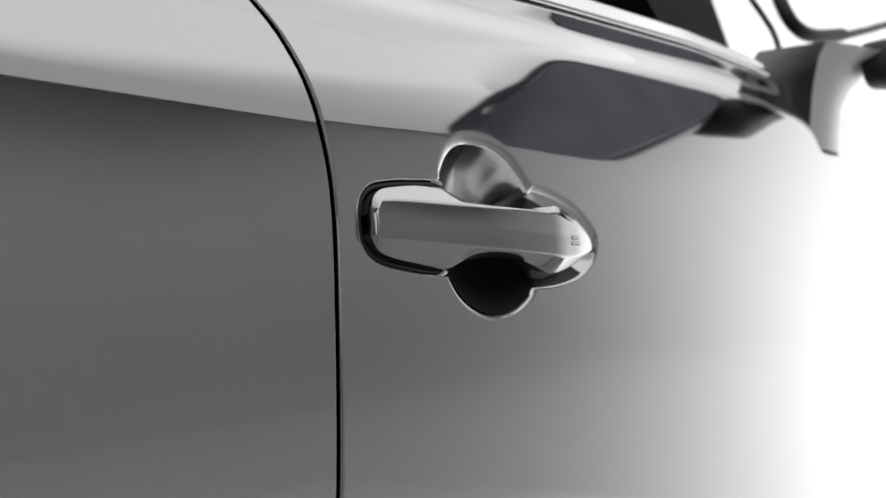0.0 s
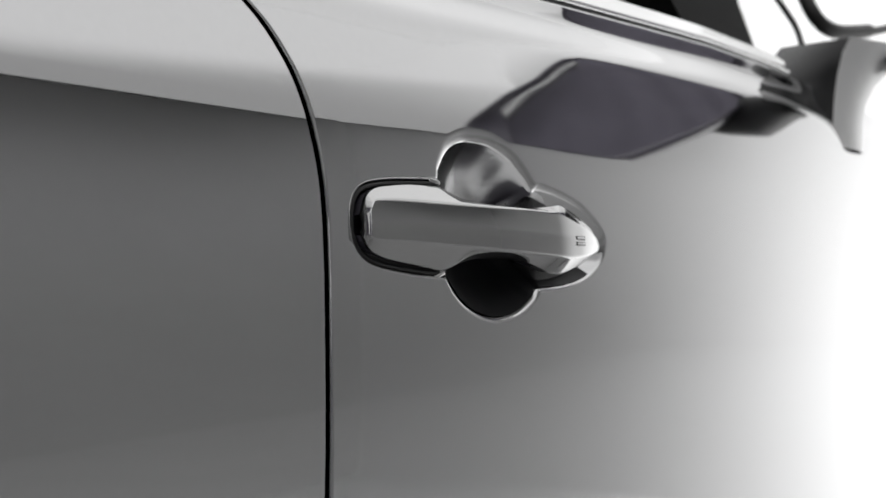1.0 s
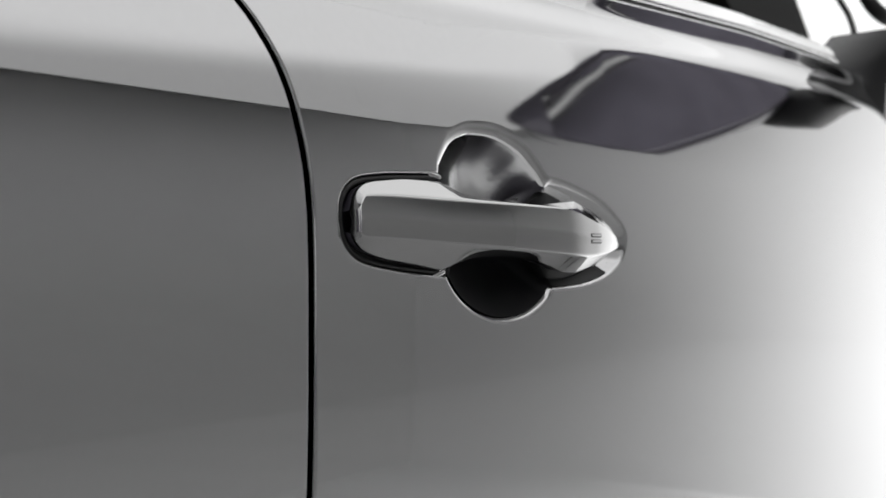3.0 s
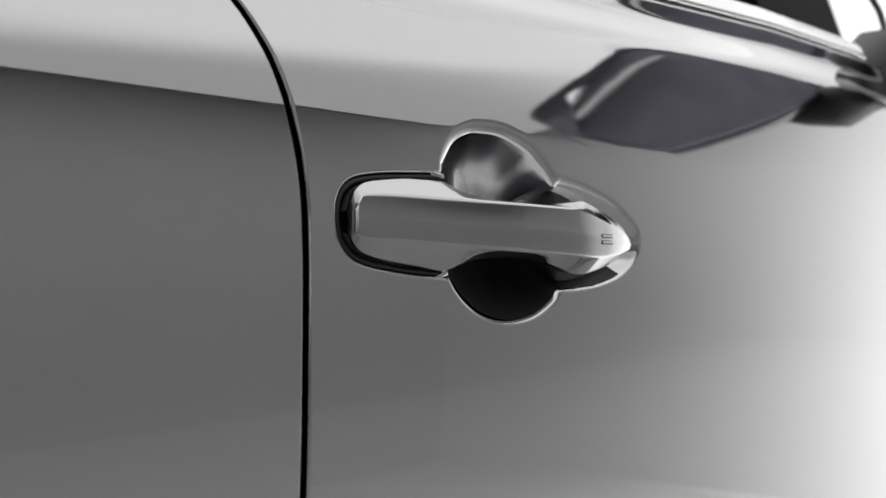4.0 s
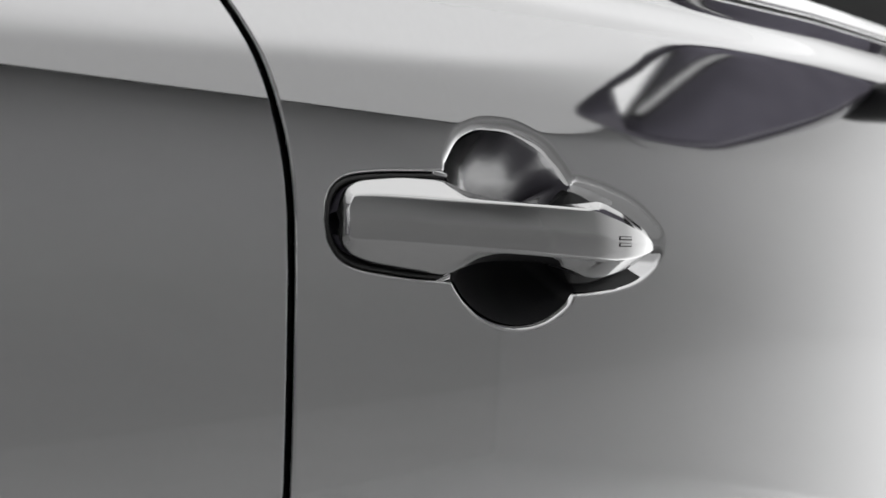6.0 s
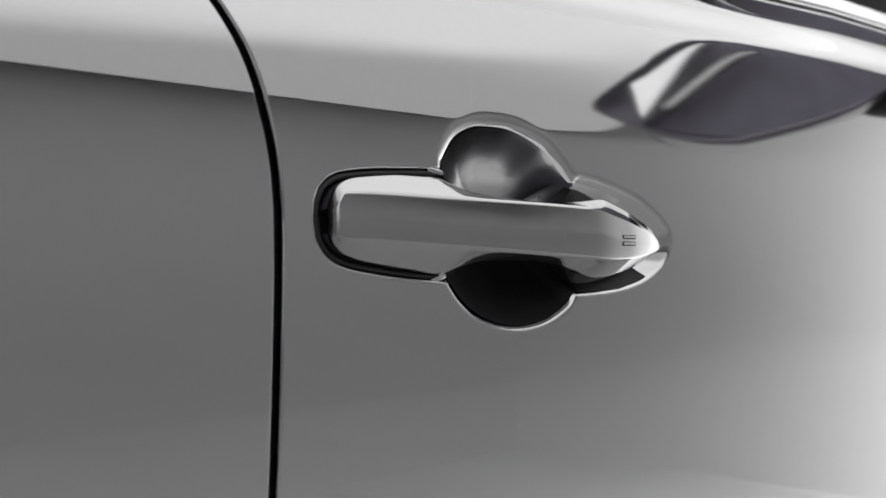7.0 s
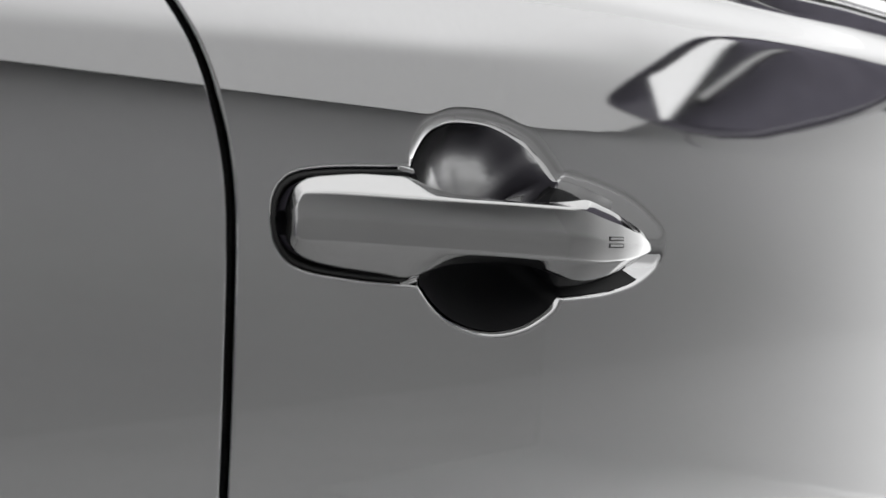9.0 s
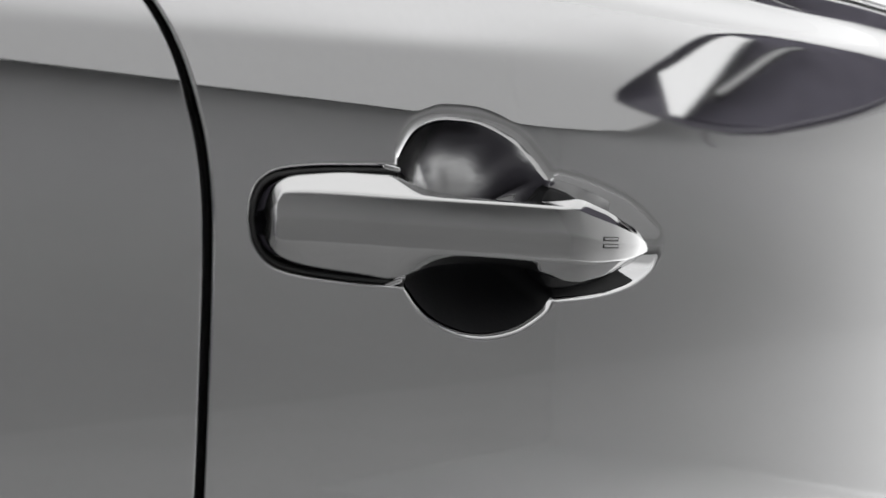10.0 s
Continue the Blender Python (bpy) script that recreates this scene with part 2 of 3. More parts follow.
def opening():
    """Points of the opening that answer the points round the patch's rim, with the share of slot, bowl and nose at each."""
    mid = min(range(NX + 1), key=lambda i: abs(rx[i] - 0.043))
    zm = NZ // 2
    top, low = arc_points(BOWL_TOP, 800), arc_points(BOWL_LOW, 800)
    it = min(range(800), key=lambda i: abs(top[i].x - 0.043))
    il = min(range(800), key=lambda i: abs(low[i].x - 0.043))
    legs = [
        (NZ - zm + mid, [(arc_points(SLOT_TOP, 600), "slot"), (top[:it], "bowl")]),
        (NX - mid + NZ - zm, [(top[it:], "bowl"), (arc_points(NOSE_TOP, 600), "nose")]),
        (zm + NX - mid, [(arc_points(NOSE_LOW, 600), "nose"), (low[:il], "bowl")]),
        (mid + zm, [(low[il:], "bowl"), (arc_points(SLOT_LOW, 600), "slot")]),
    ]
    out = []
    for count, arcs in legs:
        dense = []
        for line, kind in arcs:
            dense += [(p, kind) for p in line]
        acc = [0.0]
        for (p, _), (q, _) in zip(dense, dense[1:]):
            acc.append(acc[-1] + (q - p).length)
        for i in range(count):
            s = acc[-1] * i / count
            out.append(dense[min(int(np.searchsorted(acc, s)), len(dense) - 1)])
    rim = [(RX0, rz[j]) for j in range(zm, NZ)] + [(rx[i], RZ1) for i in range(NX)] + [(RX1, rz[j]) for j in range(NZ, 0, -1)] + [(rx[i], RZ0) for i in range(NX, 0, -1)] + [(RX0, rz[j]) for j in range(0, zm)]
    n = len(rim)
    kinds = ("slot", "bowl", "nose")
    w = np.array([[k == kk for kk in kinds] for _, k in out], float)
    w = (sum(np.roll(w, s, axis=0) for s in range(-2, 3)) / 5)
    return rim, [p for p, _ in out], w.tolist()


def door_skin(mat, parent):
    verts, faces = [], []
    # structured sheet with the patch left out
    left = [(i / 12) ** 2 for i in range(12)]
    xr = [RX1 + (1.10 - RX1) * (i / 70) ** 1.15 for i in range(1, 71)]
    zlow = [0.30 + (RZ0 - 0.30) * i / 60 for i in range(60)]
    ztop = [i / 50 for i in range(1, 51)]
    rows = [("z", z) for z in zlow] + [("z", z) for z in rz] + [("t", t) for t in ztop]
    cols = [("l", u) for u in left] + [("x", x) for x in rx + xr]

    def place(col, row):
        kind, v = col
        zrow = row[1] if row[0] == "z" else RZ1
        if kind == "x":
            x = v
            z = zrow if row[0] == "z" else RZ1 + (belt(x) - RZ1) * row[1]
            return x, z
        z = zrow if row[0] == "z" else RZ1 + (belt(-0.05) - RZ1) * row[1]
        g = gap(z) + 0.0028
        return g + (RX0 - g) * v, z
    nc = len(cols)
    for r in rows:
        for c in cols:
            x, z = place(c, r)
            verts.append((x, side(x, z), z))
    i0, i1 = 60, 60 + NZ
    j0, j1 = 12, 12 + NX
    for i in range(len(rows) - 1):
        for j in range(nc - 1):
            if i0 <= i < i1 and j0 <= j < j1:
                continue
            faces.append((i * nc + j, i * nc + j + 1, (i + 1) * nc + j + 1, (i + 1) * nc + j))
    # rolled edge into the shut line
    base = len(verts)
    steps = [(0.0, 0.0), (0.0004, 0.0002), (0.0007, 0.0007), (0.0009, 0.0015), (0.0009, 0.012)]
    for r in rows:
        x, z = place(cols[0], r)
        for dx, dy in steps:
            verts.append((x - dx, side(x, z) + dy, z))
    faces += [q[::-1] for q in grid_faces(len(rows), len(steps), base=base)]
    # top edge rolled in under the window strip
    base = len(verts)
    for c in cols:
        x, z = place(c, rows[-1])
        for dy, dz in [(0, 0), (0.002, 0.0008), (0.005, 0.001), (0.02, -0.002)]:
            verts.append((x, side(x, z) + dy, z + dz))
    faces += grid_faces(nc, 4, base=base)
    # patch from its rim to the opening, then down into the recess
    rim, hole, w = opening()
    n = len(rim)
    base = len(verts)
    rings = 34
    soft = np.array(w) @ np.array([0.0016, 0.0055, 0.0075])
    upper = [0.5 + 0.5 * math.sin(math.pi / 2 * max(-1.0, min(1.0, (p.y - 0.806) / 0.016))) for p in hole]
    soft = np.array([max(0.0012, v * (0.35 + 0.65 * h)) for v, h in zip(soft, upper)])
    drop = np.array(w) @ np.array([0.0006, 0.0011, 0.0018])
    drop = np.array([v * (0.4 + 0.6 * h) for v, h in zip(drop, upper)])
    for r in range(rings + 1):
        k = 1 - (1 - r / rings) ** 1.9
        for i in range(n):
            a, b = Vector(rim[i]), hole[i]
            p = a.lerp(b, k)
            u = max(0.0, 1 - (p - b).length / soft[i])
            verts.append((p.x, side(p.x, p.y) + drop[i] * u * u, p.y))
    inner = 30
    floor_y = side(0.043, 0.8115) + 0.001
    for r in range(1, inner + 1):
        v = r / inner
        for i in range(n):
            p = hole[i]
            lip = side(p.x, p.y) + drop[i]
            slot_to = Vector((min(max(p.x, -0.03), 0.0), 0.812))
            bowl_to = Vector((0.052, 0.8115))
            up = max(-1.0, min(1.0, (p.y - 0.8115) / 0.034))
            steep = 2.9 + 0.5 * up + 0.5 * max(-1.0, min(1.0, (p.x - 0.045) / 0.04))
            nose_to = Vector((min(max(p.x, 0.085), 0.125), 0.806))
            flat = Vector((0, 0, 0))
            for wt, to, depth, pull in (
                (w[i][0], slot_to, 0.0075 * min(1, v * 3.0), 0.04 * min(1, v * 3) + 0.96 * max(0, v * 1.5 - 0.5)),
                (w[i][1], bowl_to, 0.016 * (1 - (1 - v) ** steep), v),
                (w[i][2], nose_to, 0.0075 * (1 - (1 - v) ** 2.2), v),
            ):
                q = p.lerp(to, pull)
                flat += Vector((q.x, float(lip + (floor_y - lip) * v * v * (3 - 2 * v) + depth), q.y)) * wt
            verts.append(flat)
    faces += [q for q in grid_faces(rings + inner + 1, n, True, base)]
    ob = raw("door_skin", verts, faces, mat, parent)
    # black skin for the lower bowl's shade and reflection, just proud of the paint
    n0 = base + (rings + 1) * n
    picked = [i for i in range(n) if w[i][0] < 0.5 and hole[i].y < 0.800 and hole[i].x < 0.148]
    overlay = []
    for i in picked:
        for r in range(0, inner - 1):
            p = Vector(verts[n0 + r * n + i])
            overlay.append((p.x, p.y - 0.0006, p.z))
    raw("bowl_shade", overlay, grid_faces(len(picked), inner - 1), RECESS_BLACK, parent, "satin black skin for the shade low in the handle bowl")
    # satin lacquer in its upper half
    picked = [i for i in range(n) if w[i][1] > 0.5 and hole[i].y > 0.822 and hole[i].x < 0.083]
    overlay = []
    for i in picked:
        for r in range(0, inner - 1):
            p = Vector(verts[n0 + r * n + i])
            overlay.append((p.x, p.y - 0.0004, p.z))
    raw("bowl_dish", overlay, grid_faces(len(picked), inner - 1), SATIN, parent, "satin silver dish behind the grip")
    return ob


def fender_skin(mat, parent):
    verts, faces = [], []
    rows = [0.30 + (0.99 - 0.30) * i / 170 for i in range(171)]
    cols = [(i / 70) ** 2.3 for i in range(71)]
    for z in rows:
        g = gap(z) - 0.0028
        for u in cols:
            x = g - (g + 0.75) * u
            verts.append((x, side(x, z), z))
    faces += [q[::-1] for q in grid_faces(len(rows), len(cols))]
    base = len(verts)
    steps = [(0.0, 0.0), (0.0004, 0.0002), (0.0007, 0.0007), (0.0009, 0.0015), (0.0009, 0.012)]
    for z in rows:
        x = gap(z) - 0.0028
        for dx, dy in steps:
            verts.append((x + dx, side(x, z) + dy, z))
    faces += grid_faces(len(rows), len(steps), base=base)
    return raw("rear_fender_skin", verts, faces, mat, parent)


def shut_line_seal(parent):
    verts = []
    rows = [0.30 + (0.985 - 0.30) * i / 120 for i in range(121)]
    for z in rows:
        x, y = gap(z), side(gap(z), z)
        for dx, dy in [(-0.0045, 0.0115), (-0.0025, 0.0085), (0.0, 0.0075), (0.0025, 0.0085), (0.0045, 0.0115)]:
            verts.append((x + dx, y + dy, z))
    return raw("door_seal", verts, grid_faces(len(rows), 5), RUBBER, parent, "black rubber seal in the shut line")


# ---------------------------------------------------------------- studio
def sweep():
    """Floor and walls as one sweep with round coves."""
    verts = []
    r = 2.2
    prof = []  # distance outward, height
    prof.append((0.0, 0.0))
    for i in range(13):
        a = radians(90 * i / 12)
        prof.append((r * math.sin(a), r * (1 - math.cos(a))))
    prof.append((r, 5.6))
    x0, x1, y0, y1 = -4.8, 10.0, -3.2, 4.6
    ring = []
    for (cx, cy, a0) in ((x1, y1, 0), (x0, y1, 90), (x0, y0, 180), (x1, y0, 270)):
        for i in range(9):
            ring.append((cx, cy, radians(a0 + 90 * i / 8)))
    for d, h in prof:
        for cx, cy, a in ring:
            verts.append((cx + (d + 0.5) * math.cos(a), cy + (d + 0.5) * math.sin(a), h))
    m = len(ring)
    faces = [q[::-1] for q in grid_faces(len(prof), m, True)]
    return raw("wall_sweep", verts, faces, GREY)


curtain_verts = []
for i in range(161):
    yy = -3.7 + 9.0 * i / 160
    for zz in (0.01, 1.5, 3.0, 5.0):
        curtain_verts.append((-6.05 + 0.016 * math.sin(i * 0.9), yy, zz))
curtain = raw("charcoal_curtain", curtain_verts, grid_faces(161, 4), CURTAIN)
tagged(curtain, "charcoal pleated cloth curtain across the studio's end", "curtain")

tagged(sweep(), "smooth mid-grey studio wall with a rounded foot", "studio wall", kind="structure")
tagged(part("floor", box(-5.3, 10.5, -3.7, 5.1, -0.1, 0.0), FLOOR), "dark grey painted studio floor", "floor", kind="structure")

roof = part("ceiling", box(-8.2, 13.2, -7.2, 7.2, 5.6, 5.7), GREY)
tagged(roof, "plain grey studio ceiling", "ceiling", kind="structure")


def softbox(name, label, m, length, width, glow, off=0.0, cut=None):
    """A hung light: a lit diffuser in a thin black frame, with four straps."""
    ob = thing(name, label, "softbox")
    ob.matrix_world = m
    a, b = length / 2, width / 2
    lit = box(off - a, off + a, -b, b, 0.0, 0.02)
    rim = box(off - a - 0.03, off + a + 0.03, -b - 0.03, b + 0.03, 0.024, 0.08, 0.01)
    if cut:  # the lower edge climbs towards the front end
        for bm in (lit, rim):
            bmesh.ops.bisect_plane(bm, geom=list(bm.verts) + list(bm.edges) + list(bm.faces), plane_co=(cut[0], -b, 0), plane_no=(cut[1], -1, 0), clear_outer=True)
            bmesh.ops.holes_fill(bm, edges=list(bm.edges))
    part("diffuser", lit, glow, ob, "evenly lit white diffuser")
    part("frame", rim, PLASTIC, ob, "black frame")
    for hx in (off - a * 0.8, off + a * 0.8):
        part("strap", box(hx - 0.02, hx + 0.02, -b, b, 0.081, 0.09), RUBBER, ob)
    return ob


softbox("ceiling_softbox", "large white lit softbox under the studio ceiling", pose(2.7, -0.459, 5.45), 17.6, 8.88, SOFTBOX)
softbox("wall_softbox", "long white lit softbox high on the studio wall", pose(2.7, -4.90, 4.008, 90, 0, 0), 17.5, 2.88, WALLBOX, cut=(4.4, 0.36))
softbox("front_wall_softbox", "bright white softbox high on the end wall", pose(11.2, 2.45, 4.08, 90, 0, 90), 3.5, 2.72, FRONTBOX)
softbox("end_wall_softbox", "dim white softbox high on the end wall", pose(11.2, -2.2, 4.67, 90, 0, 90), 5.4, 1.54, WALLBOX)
# added glow panel for the brightness ahead of the car
screen = thing("front_glow_panel", "added white glow panel standing before the car", "light screen")
screen.matrix_world = pose(3.2, 0.14, 0.55, 0, 90, 0)
part("pole", box(-1.75, 0.549, 2.36, 2.40, 0.006, 0.04, 0.006), WHITE, screen, "white side pole")
part("fading_glow", box(-1.75, 0.549, -2.4, 2.4, 0.0, 0.004), FRONT_GLOW, screen, "thin white glow fading towards its edges")
# added glow along the floor, so its reflection runs on below the panel
part("floor_glow_sheet", box(0.540, 0.544, -2.4, 2.4, -1.1, -0.002), FRONT_GLOW, screen, "thin white glow added over the floor")
softbox("rear_softbox", "white lit softbox hung before the charcoal curtain", pose(-5.85, -1.36, 2.9, 90, 0, -90) @ pose(0, 0, 0, 0, 0, 42), 3.0, 4.0, SOFTBOX)
softbox("strip_light", "narrow dim strip light hung before the charcoal curtain", pose(-5.80, 1.00, 2.98, 90, 0, -90) @ pose(0, 0, 0, 0, 0, 56), 0.04, 0.95, STRIP)

# ---------------------------------------------------------------- the car
car = thing("coupe", "silver metallic two-door car with glossy clear paint", "car")
door_skin(PAINT, car)
fender_skin(PAINT, car)
shut_line_seal(car)


def front_fender():
    verts = []
    rows = [0.30 + (0.93 - 0.30) * i / 60 for i in range(61)]
    xs = [1.104 + 0.8 * i / 30 for i in range(31)]
    for z in rows:
        for x in xs:
            verts.append((x, side(x, z), z))
    return raw("front_fender_skin", verts, grid_faces(len(rows), len(xs)), PAINT, car)


front_fender()
part("sill", box(-0.75, 1.9, 0.06, 0.22, 0.0, 0.31, 0.02), PLASTIC, car, "black sill")
part("inner_body", box(-0.74, 1.88, 0.14, 1.4, 0.14, 0.80, 0.03), DARK, car)


# ---------------------------------------------------------------- door handle
HX = [-0.05946, -0.05935, -0.05920, -0.05903, -0.05880, -0.05850, -0.05800, -0.05714, -0.05602, -0.05430, -0.05172, -0.04800, -0.04300, -0.03600, -0.02800, -0.01800, -0.00800, 0.00000, 0.00850, 0.02600, 0.04800, 0.06800, 0.08200, 0.08800, 0.09400, 0.10100, 0.11500, 0.12900, 0.14000, 0.14600, 0.14900, 0.15100, 0.15250, 0.15350, 0.15420, 0.15445]
H_TOP = [(-0.0595, 0.8165), (-0.0586, 0.8200), (-0.0562, 0.8240), (-0.0505, 0.8267), (-0.0440, 0.8276), (-0.0240, 0.8290), (-0.0080, 0.8290), (0.0020, 0.8268), (0.0085, 0.8252), (0.0210, 0.8236), (0.0350, 0.8228), (0.0580, 0.8223), (0.0740, 0.8226), (0.0810, 0.8233), (0.0870, 0.8240), (0.1020, 0.8216), (0.1270, 0.8152), (0.1400, 0.8113), (0.1485, 0.8076), (0.1545, 0.8048)]
H_UP = [(-0.0595, 0.8160), (-0.0586, 0.8190), (-0.0565, 0.8218), (-0.0440, 0.8221), (-0.0120, 0.8217), (0.0350, 0.8213), (0.0620, 0.8208), (0.0780, 0.8203), (0.0960, 0.8171), (0.1130, 0.8140), (0.1290, 0.8110), (0.1400, 0.8085), (0.1485, 0.8063), (0.1545, 0.8047)]
H_LO = [(-0.0595, 0.8085), (-0.0586, 0.8068), (-0.0565, 0.8062), (-0.0440, 0.8058), (-0.0120, 0.8041), (0.0350, 0.8017), (0.0700, 0.8000), (0.0950, 0.7992), (0.1200, 0.8003), (0.1400, 0.8026), (0.1545, 0.8045)]
H_BOT = [(-0.0595, 0.8078), (-0.0586, 0.8050), (-0.0539, 0.8014), (-0.0440, 0.7989), (-0.0330, 0.7974), (-0.0200, 0.7958), (-0.0085, 0.7943), (-0.0035, 0.7947), (0.0025, 0.7962), (0.0145, 0.7985), (0.0260, 0.7990), (0.0370, 0.7988), (0.0600, 0.7974), (0.0785, 0.7945), (0.0900, 0.7919), (0.0990, 0.7915), (0.1090, 0.7925), (0.1227, 0.7947), (0.1370, 0.7983), (0.1480, 0.8020), (0.1545, 0.8044)]
H_OUT = [(-0.0595, -0.0005), (-0.0594, -0.0040), (-0.0591, -0.0055), (-0.0586, -0.0059), (-0.0579, -0.0061), (-0.0440, -0.0080), (-0.0100, -0.0120), (0.0400, -0.0155), (0.0800, -0.0160), (0.1080, -0.0140), (0.1280, -0.0112), (0.1400, -0.0086), (0.1480, -0.0058), (0.1520, -0.0036), (0.1545, -0.0012)]


def rounded(points, share=0.13, steps=4):
    """An open line with its corners rounded."""
    out = [points[0]]
    for a, b, c in zip(points, points[1:], points[2:]):
        p, q = b.lerp(a, share), b.lerp(c, share)
        for i in range(steps + 1):
            t = i / steps
            out.append(p * (1 - t) ** 2 + b * (2 * t * (1 - t)) + q * t * t)
    out.append(points[-1])
    return out


def handle_section(x):
    zt, zu, zl, zb = (smooth_curve(k, x) for k in (H_TOP, H_UP, H_LO, H_BOT))
    o = smooth_curve(H_OUT, x)
    s = side(x, 0.811)
    t = min(1.0, max(0.0, (x - 0.073) / 0.007))
    edge = 0.30 + 0.52 * t * t * (3 - 2 * t)  # the top edge flares outward towards the pointed end
    pts = [(o * 0.15 + 0.0005, zt - 0.0004), (o * edge, zt), (o * 0.955, zu), (o, (zu + zl) / 2), (o * 0.97, zl), (o * 0.40, zb), (o * 0.2 + 0.0005, zb + 0.0006)]
    return [Vector((x, y + s, z)) for y, z in pts]


def dense_x():
    xs = []
    for a, b in zip(HX, HX[1:]):
        n = max(1, int((b - a) / 0.0022))
        xs += [a + (b - a) * i / n for i in range(n)]
    return xs + [HX[-1]]


handle = thing("door_handle", "polished silver pull handle with black gasket", "door handle")
hx = dense_x()
verts, m = [], 0
for x in hx:
    sec = rounded(handle_section(x))
    m = len(sec)
    verts += sec
fc = grid_faces(len(hx), m)
c0 = len(verts)
verts += [sum((verts[j] for j in range(m)), Vector()) / m, sum((verts[(len(hx) - 1) * m + j] for j in range(m)), Vector()) / m]
fc += [(c0, j + 1, j) for j in range(m - 1)] + [(c0 + 1, (len(hx) - 1) * m + j, (len(hx) - 1) * m + j + 1) for j in range(m - 1)]
grip = raw("grip", verts, fc, CHROME, handle, "polished silver grip with pointed front end")
verts = []
for x in hx:
    sec = handle_section(x)
    a, b = sec[0], sec[-1]
    verts += [a, a + Vector((0, 0.003, -0.0006)), a + Vector((0, 0.0050, -0.003)), (a + b) / 2 + Vector((0, 0.0065, 0)), b + Vector((0, 0.0050, 0.003)), b + Vector((0, 0.003, 0.0006)), b]
raw("grip_back", verts, grid_faces(len(hx), 7), INNER, handle, "charcoal plastic inner side")


def gasket(keys, name, inset, depth):
    pts = arc_points(keys, 120)
    verts = []
    for i, p in enumerate(pts):
        t = (pts[min(i + 1, 119)] - pts[max(i - 1, 0)]).normalized()
        nrm = Vector((t.y, -t.x))
        for d, y in [(0.0004, 0.0045), (0.0005, 0.0012), (0.0012, 0.0004), (0.0022, 0.0006), (0.0030, 0.0022), (inset, depth), (inset + 0.004, depth + 0.001)]:
            q = p + nrm * d
            verts.append((q.x, side(p.x, p.y) + y, q.y))
    return raw(name, verts, grid_faces(120, 7), RUBBER, handle, "black rubber gasket")


gasket(SLOT_LOW[:-1] + SLOT_TOP, "gasket", 0.0045, 0.0050)

# small painted tabs where the slot meets the bowl
for x, z, turn in ((-0.0025, 0.8316, 8), (-0.0010, 0.7926, -14)):
    bm = box(-0.0042, 0.0042, -0.0012, 0.0012, -0.0011, 0.0011, 0.0007, 3)
    bm.transform(pose(x, side(x, z) + 0.0014, z, 0, turn, 0))
    part("corner_tab", bm, PAINT, handle, "small silver corner tab", smooth=True)

# black base under the pointed end
verts = []
bx = [0.080 + (0.1540 - 0.080) * i / 40 for i in range(41)]
for x in bx:
    k = min(1.0, (0.1540 - x) / 0.02) ** 0.5
    g = min(1.0, (x - 0.080) / 0.010)
    g = g * g * (3 - 2 * g)
    top = smooth_curve(H_TOP, x) - 0.004 * (1 - g) + 0.0046 * min(1.0, max(0.0, (0.148 - x) / 0.045)) * g
    low = smooth_curve(H_BOT, x) + 0.004 * (1 - g) - 0.0030 * k * g
    s = side(x, 0.806)
    verts += [(x, s + 0.010, top + 0.0006), (x, s + 0.0030, top), (x, s + 0.0024, top - 0.001), (x, s + 0.0024, low + 0.001), (x, s + 0.0030, low), (x, s + 0.010, low - 0.0006)]
raw("base_pad", verts, grid_faces(len(bx), 6), RECESS_BLACK, handle, "black rubber base pad")

# two small touch-sensor strokes near the pointed end
def stroke(name, x0, x1, zc, half, lift, mat, parent, label):
    """A thin raised bar that follows the grip's face."""
    verts, xs = [], [x0 + (x1 - x0) * i / 8 for i in range(9)]
    for x in xs:
        y = side(x, 0.811) + smooth_curve(H_OUT, x) * 0.998
        verts += [(x, y + 0.001, zc - half), (x, y - lift, zc - half), (x, y - lift, zc + half), (x, y + 0.001, zc + half)]
    return raw(name, verts, grid_faces(9, 4) + [(0, 1, 2, 3), (35, 34, 33, 32)], mat, parent, label, smooth=False)


for dz in (0.0014, -0.0014):
    mark = stroke("sensor_mark", 0.1020, 0.1140, 0.8072 + dz, 0.0009, 0.0002, PLASTIC, handle, "dark outlined sensor stroke")
    stroke("inlay", 0.1025, 0.1134, 0.8073 + dz, 0.00045, 0.0003, CHROME, mark, "silver inlay")


# ---------------------------------------------------------------- window line
def strip(name, x0, x1, prof, mat, parent, label=""):
    xs = [x0 + (x1 - x0) * i / 80 for i in range(81)]
    verts = []
    for x in xs:
        z = belt(x)
        for dy, dz in prof:
            verts.append((x, side(x, z) + dy, z + dz))
    return raw(name, verts, grid_faces(len(xs), len(prof)), mat, parent, label)


# black strip that stands for the shade in the gap under the moulding
strip("belt_gap_shade", -0.15, 0.620, [(0.0, -0.0006), (0.0004, 0.0008), (0.0016, 0.0022), (0.006, 0.0026)], RUBBER, car, "thin black strip for the shaded gap under the moulding")
strip("belt_moulding", -0.15, 0.618, [(0.004, 0.0018), (0.0002, 0.0022), (-0.0010, 0.0034), (0.0004, 0.0060), (0.0040, 0.0120), (0.0065, 0.0150), (0.0090, 0.0162), (0.0125, 0.0160)], BRIGHT, car, "bright window-line moulding")
strip("window_wiper_seal", -0.15, 0.640, [(0.012, 0.0100), (0.0135, 0.0175), (0.016, 0.0185), (0.019, 0.0150)], RUBBER, car, "black window seal")

# ---------------------------------------------------------------- wing mirror
wing = thing("wing_mirror", "gloss charcoal wing mirror on a short stalk", "mirror")


